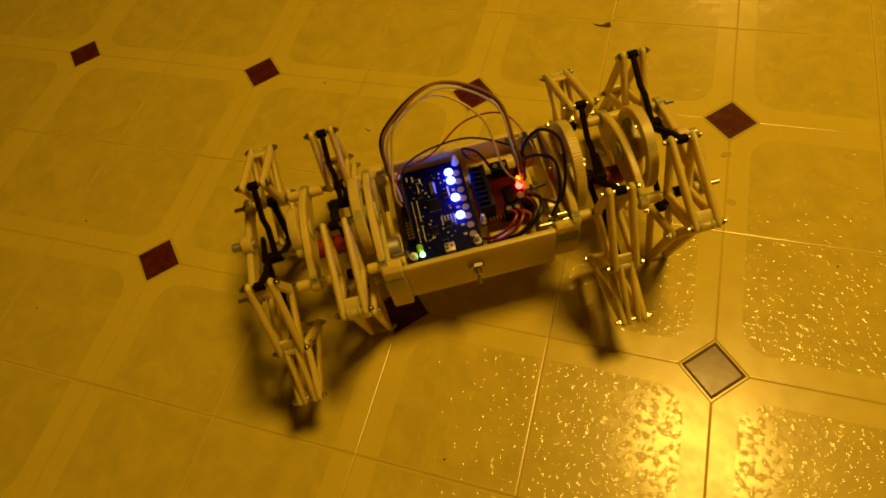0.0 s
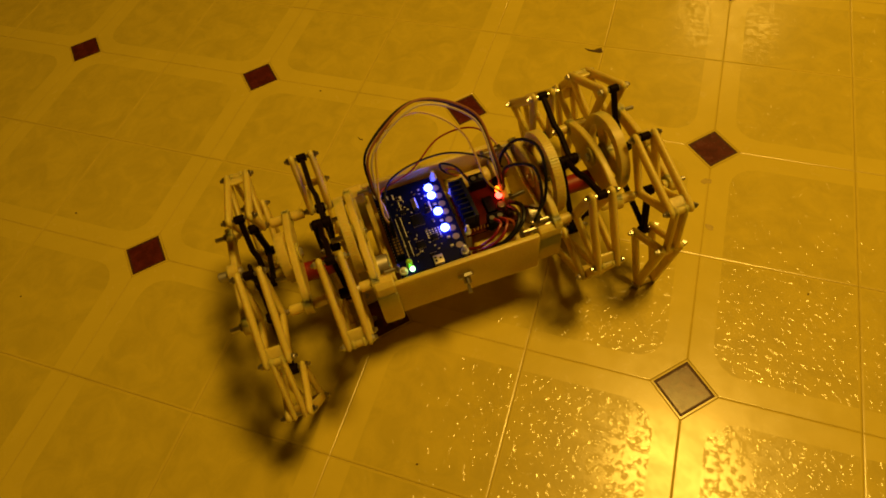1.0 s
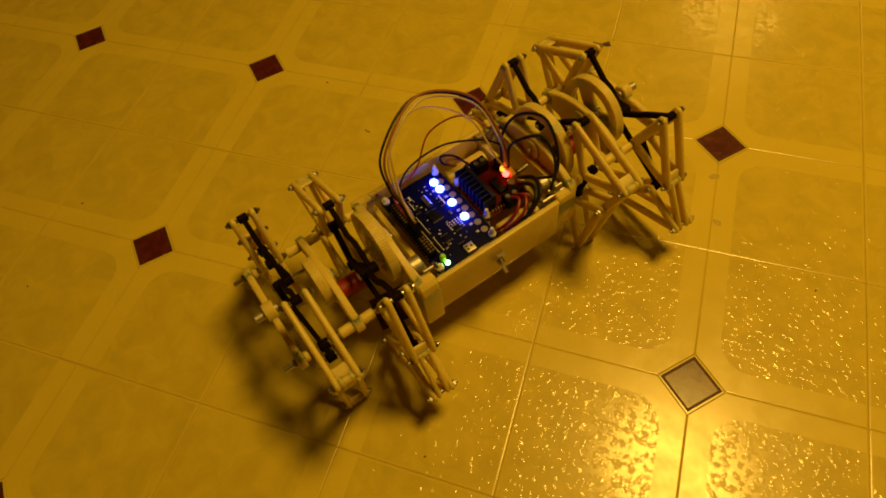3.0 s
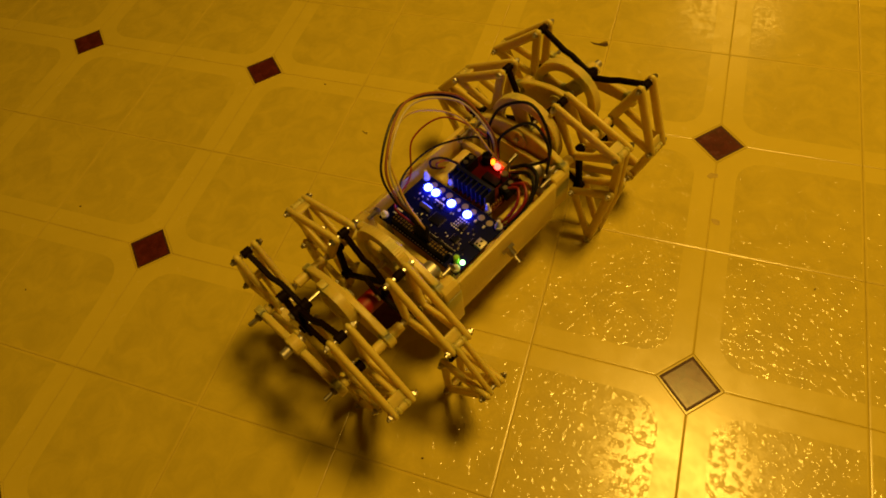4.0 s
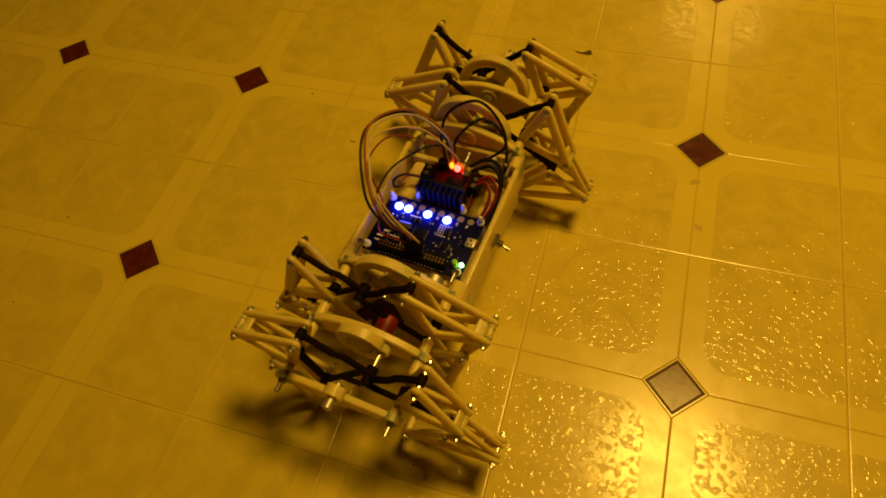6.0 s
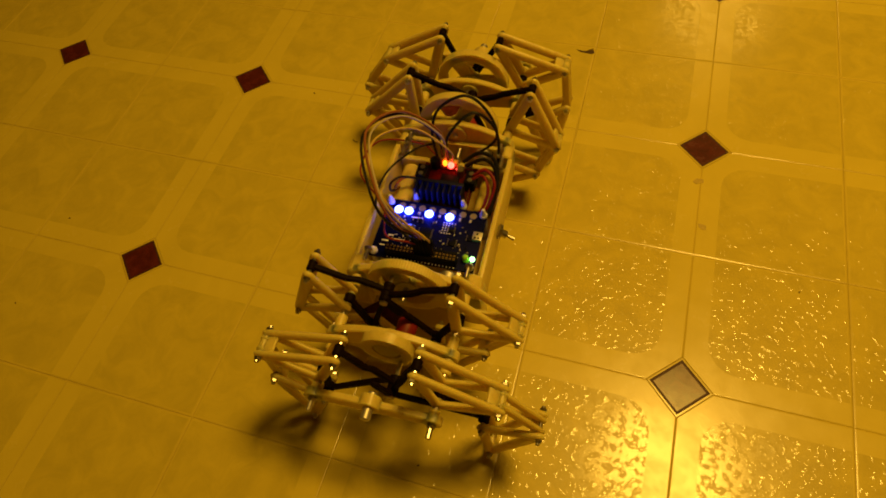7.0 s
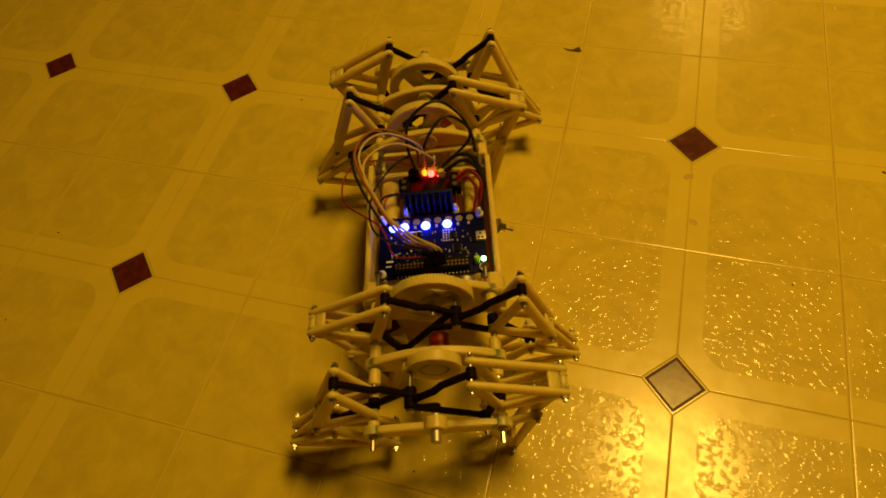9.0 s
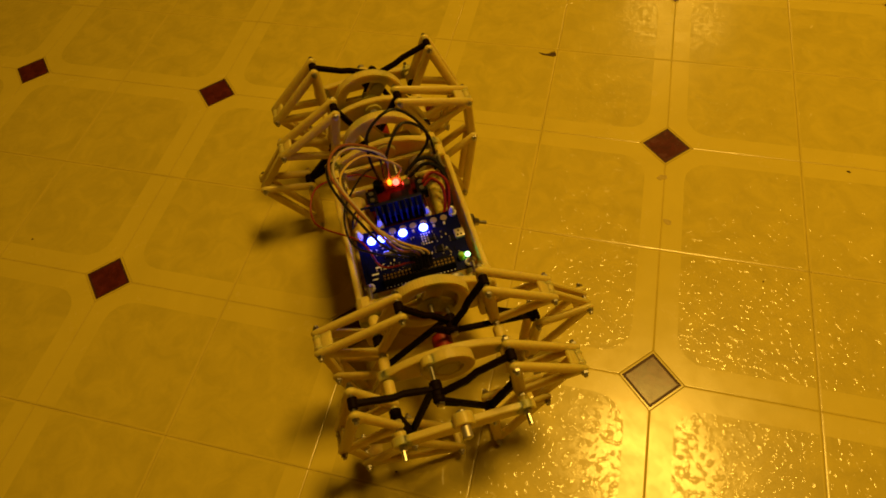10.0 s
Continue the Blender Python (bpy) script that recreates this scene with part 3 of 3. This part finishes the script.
def motor_driver():
    z = 79.0
    bm = bmesh.new()
    block(bm, (13, -21, z - 1.6), (55, 21, z), 0.3)
    board = part("motor_driver", bm, PCB_RED, robot, "red motor driver board with black heat sink")
    bm = bmesh.new()
    block(bm, (21.5, -17, z), (24.5, 19, z + 16), 0.3)
    sink = part("heat_sink", bm, SINK, board, "black finned heat sink")
    for i in range(9):
        y = -16.8 + i * 4.3
        bm = bmesh.new()
        block(bm, (13.5, y, z + 1), (21.5, y + 1.1, z + 15.5), 0.2)
        part("fin", bm, SINK, sink)
    for y in (-18.2, 18.2):
        bm = bmesh.new()
        tube(bm, (14.5, y, z), (14.5, y, z + 2.5), 2.7, 12)
        tube(bm, (14.5, y, z + 2), (14.5, y, z + 9), 2.1, 12, 1.2)
        tube(bm, (14.5, y, 55), (14.5, y, z - 1.6), 2.6, 10)
        part("standoff", bm, NYLON, board, "white nylon standoff")
    for y in (-19, 19):
        bm = bmesh.new()
        block(bm, (30, y - 4, z), (42, y + 4, z + 10), 0.5)
        tm = part("screw_terminal", bm, CHIP, board, "black screw terminal")
        for x in (33, 39):
            bm = bmesh.new()
            tube(bm, (x, y, z + 9.5), (x, y, z + 10.4), 1.9, 12)
            part("terminal_screw", bm, STEEL, tm)
    for x, y, r, h in ((49, 12, 4, 9), (44, -9, 3.2, 8), (50, -14, 3.2, 6)):
        bm = bmesh.new()
        tube(bm, (x, y, z), (x, y, z + h), r, 16)
        part("capacitor", bm, STEEL if r < 4 else CHIP, board, "small can capacitor")
    bm = bmesh.new()
    block(bm, (47.5, -6, z), (51.5, 8, z + 9), 0.6)
    part("relay", bm, TAN, board, "tan plug block")
    bm = bmesh.new()
    block(bm, (34, -9, z), (41, 5, z + 3), 0.4)
    part("driver_chip", bm, CHIP, board)
    for i in range(7):
        bm = bmesh.new()
        tube(bm, (17 + i * 2.5, -19.4, z), (17 + i * 2.5, -19.4, z + 5), 0.6, 6)
        part("pin", bm, BRASS, board)
    bm = bmesh.new()
    bmesh.ops.create_uvsphere(bm, u_segments=14, v_segments=10, radius=2.6, matrix=Matrix.Translation((45, -1.6, z + 9)))
    part("red_led", bm, RED_GLOW, board, "glowing red LED")
    bm = bmesh.new()
    bmesh.ops.create_uvsphere(bm, u_segments=14, v_segments=10, radius=1.8, matrix=Matrix.Translation((45.5, 3.2, z + 9)))
    for v in bm.verts:
        v.co.z = z + 10 + (v.co.z - z - 9) * 1.7
    part("amber_led", bm, AMBER_GLOW, board, "glowing amber LED")


motor_driver()

WIRES = [
    ("long_wire", 0.9, W_BROWN, [(-36, -4, 104), (-37, 1, 114), (-40, 11, 126), (-34, 22, 148), (3, 39, 161), (39, 29, 146), (45, 5, 125), (51, 2, 90)]),
    ("long_wire", 0.9, W_BLACK, [(-36, -1.5, 104), (-38, 3, 114), (-41, 13, 125), (-36, 25, 146), (1, 41, 159), (38, 31, 144), (45, 8, 123), (50, 6, 90)]),
    ("long_wire", 0.75, W_WHITE, [(-36, -6.5, 104), (-37, -2, 115), (-38.5, 9, 127), (-31, 22, 147), (5, 37, 158), (38, 26, 143), (43, 3, 122), (48, 3, 90)]),
    ("long_wire", 0.75, W_YELLOW, [(-36, -9, 104), (-39, -6, 116), (-36, 10, 130), (-26, 27, 151), (2, 34, 156), (27, 16, 144), (34, -6, 117), (47, -2, 90)]),
    ("long_wire", 0.7, W_RED, [(-36, 1, 100), (-38, 7, 104), (-34, 24, 102), (-9, 34, 101), (22, 63, 94), (51, 57, 97), (64, 28, 86), (53, 12, 88)]),
    ("long_wire", 0.8, W_BLACK, [(-36, 3.5, 104), (-35, 8, 108), (-28, 24, 108), (-8, 40, 100), (20, 40, 101), (44, 24, 103), (54, 12, 100)]),
    ("short_loop", 0.9, W_BLACK, [(30, 20, 86), (24, 32, 92), (14, 36, 96), (16, 38, 84), (30, 36, 72)]),
    ("short_loop", 0.8, W_ORANGE, [(32, 20, 86), (25, 30, 90), (17, 33, 92), (20, 36, 82), (33, 34, 72)]),
    ("motor_wire", 1.1, W_BLACK, [(50, 10, 88), (53, 13, 112), (63, 9, 128), (70, -10, 137), (69, -26, 124), (64, -33, 104), (58, -18, 88)]),
    ("motor_wire", 1.1, W_BLACK, [(50, 2, 88), (51, 0, 114), (64, -16, 127), (64, -32, 114), (58, -36, 94), (54, -34, 78)]),
    ("power_wire", 1.5, W_BLACK, [(50, -10, 88), (54, -22, 96), (50, -34, 96), (38, -39, 88), (22, -38, 80), (12, -36, 74)]),
    ("power_wire", 1.4, W_BLACK, [(48, -12, 86), (50, -26, 94), (44, -36, 92), (32, -39, 84), (16, -37, 72)]),
    ("power_wire", 1.2, W_RED, [(38, -20, 88), (40, -30, 94), (32, -38, 90), (20, -36, 80), (14, -30, 70)]),
    ("power_wire", 1.2, W_RED, [(34, -20, 88), (36, -28, 92), (28, -34, 88), (18, -32, 78), (12, -26, 70)]),
    ("power_wire", 1.1, W_ORANGE, [(40, -20, 86), (46, -28, 88), (40, -38, 86), (26, -36, 78), (18, -34, 68)]),
]
for wname, r, mat, pts in WIRES:
    bm = bmesh.new()
    sweep(bm, pts, r)
    part(wname, bm, mat, robot, mat.name.split("_")[1] + " insulated wire")
for k in range(6):
    y = -9.0 + 2.5 * k
    bm = bmesh.new()
    block(bm, (-37.2, y - 1.15, 90.7), (-34.8, y + 1.15, 108), 0.25)
    part("wire_plug", bm, CHIP, robot, "black wire plug")
bm = bmesh.new()
tube(bm, (16, -31.5, 71), (50, -31.5, 71), 7, 18)
part("battery", bm, WHITE, robot, "cream wrapped battery cell")
bm = bmesh.new()
tube(bm, (14, 32, 71), (50, 32, 71), 7, 18)
part("battery", bm, WHITE, robot, "cream wrapped battery cell")
bm = bmesh.new()
tube(bm, (53, -4, 84), (64, -4, 86), 1.6, 10)
tube(bm, (52, -4, 83.8), (54.5, -4, 84.3), 3.0, 6)
part("frame_bolt", bm, STEEL, robot, "bright steel frame bolt")
for y in (-38.5, 38.5):
    bm = bmesh.new()
    tube(bm, (46, y, 88), (60, y, 88), 1.6, 10)
    tube(bm, (46, y, 88), (48.5, y, 88), 3.0, 6)
    part("frame_bolt", bm, STEEL, robot, "bright steel frame bolt")


# ---- vinyl tiles: four quarters with strips, print fields, and a diamond inset ----
def tile_mesh():
    h, g, dia, sw = S / 2 - 0.00005, 0.0, 0.103 * S, 0.074 * S
    bm = bmesh.new()
    ch, low = 0.0014, -0.0016
    for q in range(4):
        rot = Matrix.Rotation(q * math.pi / 2, 3, "Z")
        ring = [(dia, g), (h, g), (h, h), (g, h), (g, dia)]
        gv, dv = 0.001, 0.0005      # half width of the strip's scored line, and the inset's bevel
        p0 = Vector((dia + dv * 1.414 - gv, gv))
        inn = [p0, Vector((h - ch, gv)), Vector((h - ch, h - ch)), Vector((gv, h - ch)), Vector((p0.y, p0.x))]
        k = 0.17 * S
        # rounded cut at the diamond's corner of the field
        arc = [(sw, k)] + [(sw + (k - sw) * (1 - math.cos(t)), k - (k - sw) * math.sin(t)) for t in (0.4, 0.8, 1.17)] + [(k, sw)]
        fld = [(h - ch - 0.0004, sw), (h - ch - 0.0004, h - ch - 0.0004), (sw, h - ch - 0.0004)] + arc
        steps = [(1.0, low), (1.0, -0.0004), (0.9, -0.00020), (0.55, -0.000082), (0.33, -0.000034), (0.0, 0.0)]
        rings = [[bm.verts.new(rot @ Vector((*(Vector(p) * w + q2 * (1 - w)), z))) for p, q2 in zip(ring, inn)] for w, z in steps]
        top = rings[-1]
        for r0, r1 in zip(rings, rings[1:]):
            for i in range(5):
                bm.faces.new((r0[i - 1], r0[i], r1[i], r1[i - 1])).material_index = 2
        F = [bm.verts.new(rot @ Vector((*p, 0))) for p in fld]
        # strip faces between the quarter's edge and the field
        bm.faces.new((top[0], top[1], F[0], F[-1]))
        bm.faces.new((top[3], top[4], F[3], F[2]))
        bm.faces.new((top[1], top[2], F[1], F[0]))
        bm.faces.new((top[2], top[3], F[2], F[1]))
        bm.faces.new([top[4], top[0]] + F[3:][::-1])
        fm = bm.faces.new(F)
        fm.material_index = 1
    return mesh_from(bm, "tile", [STRIP, FIELD, EDGE], 1, smooth=False)


def inset_mesh():
    bm = bmesh.new()
    d = 0.103 * S - 0.0002
    def ring(r, z):
        return [bm.verts.new((r * math.cos(a), r * math.sin(a), z)) for a in (0, math.pi / 2, math.pi, 1.5 * math.pi)]
    # scored line, rounded cream moulding, dark border, printed face
    prof = [(0, -0.0016, 1), (0, -0.0003, 2), (0.0004, -0.00002, 2), (0.0016, 0.0, 2), (0.0019, -0.0003, 1), (0.0036, -0.0003, 1)]
    rings = [ring(d - a * 1.414, z) for a, z, k in prof]
    for (ra, rb), (a, z, k) in zip(zip(rings, rings[1:]), prof[1:]):
        for i in range(4):
            bm.faces.new((ra[i - 1], ra[i], rb[i], rb[i - 1])).material_index = k
    bm.faces.new(rings[-1])
    return mesh_from(bm, "diamond_inset", [MAROON, RIM, EDGE], 1, smooth=False)


def lay_tiles():
    tile, inset = tile_mesh(), inset_mesh()
    far_v, far_f, far_m = [], [], []
    for i in range(-7, 13):
        for j in range(-8, 19):
            if not (X0 + S / 2 < i * S < X1 - S / 2 and Y0 + S / 2 < j * S < Y1 - S / 2):
                continue
            if -4 <= i <= 8 and -6 <= j <= 6:
                t = new("tile", tile)
                t.parent, t.location = floor, (i * S, j * S, 0)
                d = new("diamond_inset", inset)
                d.parent = t
            else:
                for me, shift in ((tile, 0), (inset, 3)):
                    n = len(far_v)
                    far_v.extend([(v.co.x + i * S, v.co.y + j * S, v.co.z) for v in me.vertices])
                    far_f.extend([[n + k for k in f.vertices] for f in me.polygons])
                    far_m.extend([2 if shift and f.material_index == 2 else f.material_index + shift for f in me.polygons])
    me = bpy.data.meshes.new("far_tiles")
    me.from_pydata(far_v, [], far_f)
    for m in (STRIP, FIELD, EDGE, MAROON, RIM):
        me.materials.append(m)
    me.polygons.foreach_set("material_index", far_m)
    ob = new("far_tiles", me)
    ob.parent = floor
    tagged(ob, "more cream vinyl tiles of the same floor", kind="stuff")


lay_tiles()


# ---- crumbs, a torn tile corner and scuffs on the floor ----
def flake(name, at, sx, sy, turn, tall, mat, label, seed, category, n=9):
    rng = random.Random(seed)
    bm = bmesh.new()
    out = [((sx * (0.7 + 0.5 * rng.random())) * math.cos(2 * math.pi * i / n), (sy * (0.7 + 0.5 * rng.random())) * math.sin(2 * math.pi * i / n)) for i in range(n)]
    plate(bm, out, 0, tall, min(0.3 * tall, 0.2 * min(sx, sy)))
    for v in bm.verts:
        v.co = Vector((v.co.y, v.co.z, v.co.x))
    ob = new(name, mesh_from(bm, name, mat))
    ob.matrix_basis = pose(*at, 0.0001, 0, 0, turn)
    return tagged(ob, label, category)


for k, (x, y, s) in enumerate(((0.3102, -0.0064, 1.1), (0.1384, -0.2096, 1.2), (0.7834, -0.1332, 0.9), (0.144, -0.3014, 0.9), (0.8579, -0.0057, 1.8), (0.5315, -0.3389, 1.0))):
    flake("crumb", (x, y), s, s * 0.6, 40 * k, 0.7, CRUMB, "tiny dark brown crumb on the vinyl floor", k, "crumb", 7)
bm = bmesh.new()
sweep(bm, [(-3, 1.6, 0.4), (-1, 0.3, 0.5), (1, -0.6, 0.4), (2.2, 0.4, 0.6), (2.6, -1.4, 0.4)], 0.3, 6)
ob = new("lint", mesh_from(bm, "lint", CRUMB))
ob.location = (0.3771, -0.0603, 0.0)
tagged(ob, "small dark curl of lint on the floor", "lint")
bm = bmesh.new()
plate(bm, [(-9, 3.6), (-5.5, -0.2), (0, -2.2), (5.5, -4.2), (9, -3.0), (8.2, 2.2), (3.5, 0.6), (-2.5, 1.0), (-5, 2.0)], 0, 0.5, 0.2)
for v in bm.verts:
    v.co = Vector((v.co.y, v.co.z, v.co.x))
torn = new("torn_corner", mesh_from(bm, "torn_corner", CRUMB))
torn.matrix_basis = pose(0.5752, 0.1085, 0.0001, 0, 0, 14)
bm = bmesh.new()
sweep(bm, [(1, 0.9, 0.5), (4.5, 1.8, 1.5), (8.3, 3.4, 1.2)], 0.7, 6)
part("curled_edge", bm, STRIP, torn, "pale curled edge")
tagged(torn, "torn brown corner of a vinyl floor tile", "tile chip")
flake("scuff_mark", (0.7006, -0.0389), 5.5, 3.2, 20, 0.12, SCUFF, "faint brown scuff on the vinyl floor", 31, "scuff", 11)
flake("scuff_mark", (0.7070, -0.0874), 4.0, 2.6, -20, 0.12, SCUFF, "faint brown scuff on the vinyl floor", 32, "scuff", 11)


def motions():
    walk(robot, [
        (0, pose(0.5087, -0.1822, 0.0018, 0, 0.7, 27.7)), (0.5, pose(0.5091, -0.1838, 0.0018, 0, 0.7, 32.6)), (1, pose(0.5078, -0.1857, 0.0018, 0, 0.7, 36.4)),
        (1.5, pose(0.5162, -0.1817, 0.0018, 0, 0.7, 37.4)), (2, pose(0.5141, -0.1817, 0.0018, 0, 0.7, 41.8)), (2.5, pose(0.5104, -0.1828, 0.0018, 0, 0.7, 46.5)),
        (4, pose(0.5143, -0.1819, 0.0018, 0, 0.7, 64.7)), (4.5, pose(0.5063, -0.1844, 0.0018, 0, 0.7, 66.8)), (5, pose(0.5075, -0.1836, 0.0018, 0, 0.7, 71.5)),
        (5.5, pose(0.5075, -0.1846, 0.0018, 0, 0.7, 77.7)), (7, pose(0.5054, -0.1836, 0.0018, 0, 0.7, 92.1)), (7.5, pose(0.5095, -0.187, 0.0018, 0, 0.7, 94.2)),
        (8, pose(0.513, -0.1911, 0.0018, 0, 0.7, 97.8)), (8.5, pose(0.5123, -0.1885, 0.0018, 0, 0.7, 102.4)), (9, pose(0.5131, -0.188, 0.0018, 0, 0.7, 107.1)),
        (9.5, pose(0.5121, -0.187, 0.0018, 0, 0.7, 113.7)), (10, pose(0.5124, -0.1922, 0.0018, 0, 0.7, 118.4))])
    steps = [k / 10 for k in range(101)]
    turns = {-1: [smooth_turn(NEAR_TURN, t) for t in steps], 1: [smooth_turn(FAR_TURN, t) for t in steps]}
    for ob, px, end, phase, side, ends in moving:
        walk(ob, [(t, link_pose(px, joints(a + phase, side), ends)) for t, a in zip(steps, turns[end])])
    for ob, px, end, phase in discs:
        walk(ob, [(t, pose(px * 0.001, 0, ZC * 0.001, 180 - a - phase, 0, 0)) for t, a in zip(steps, turns[end])])


motions()
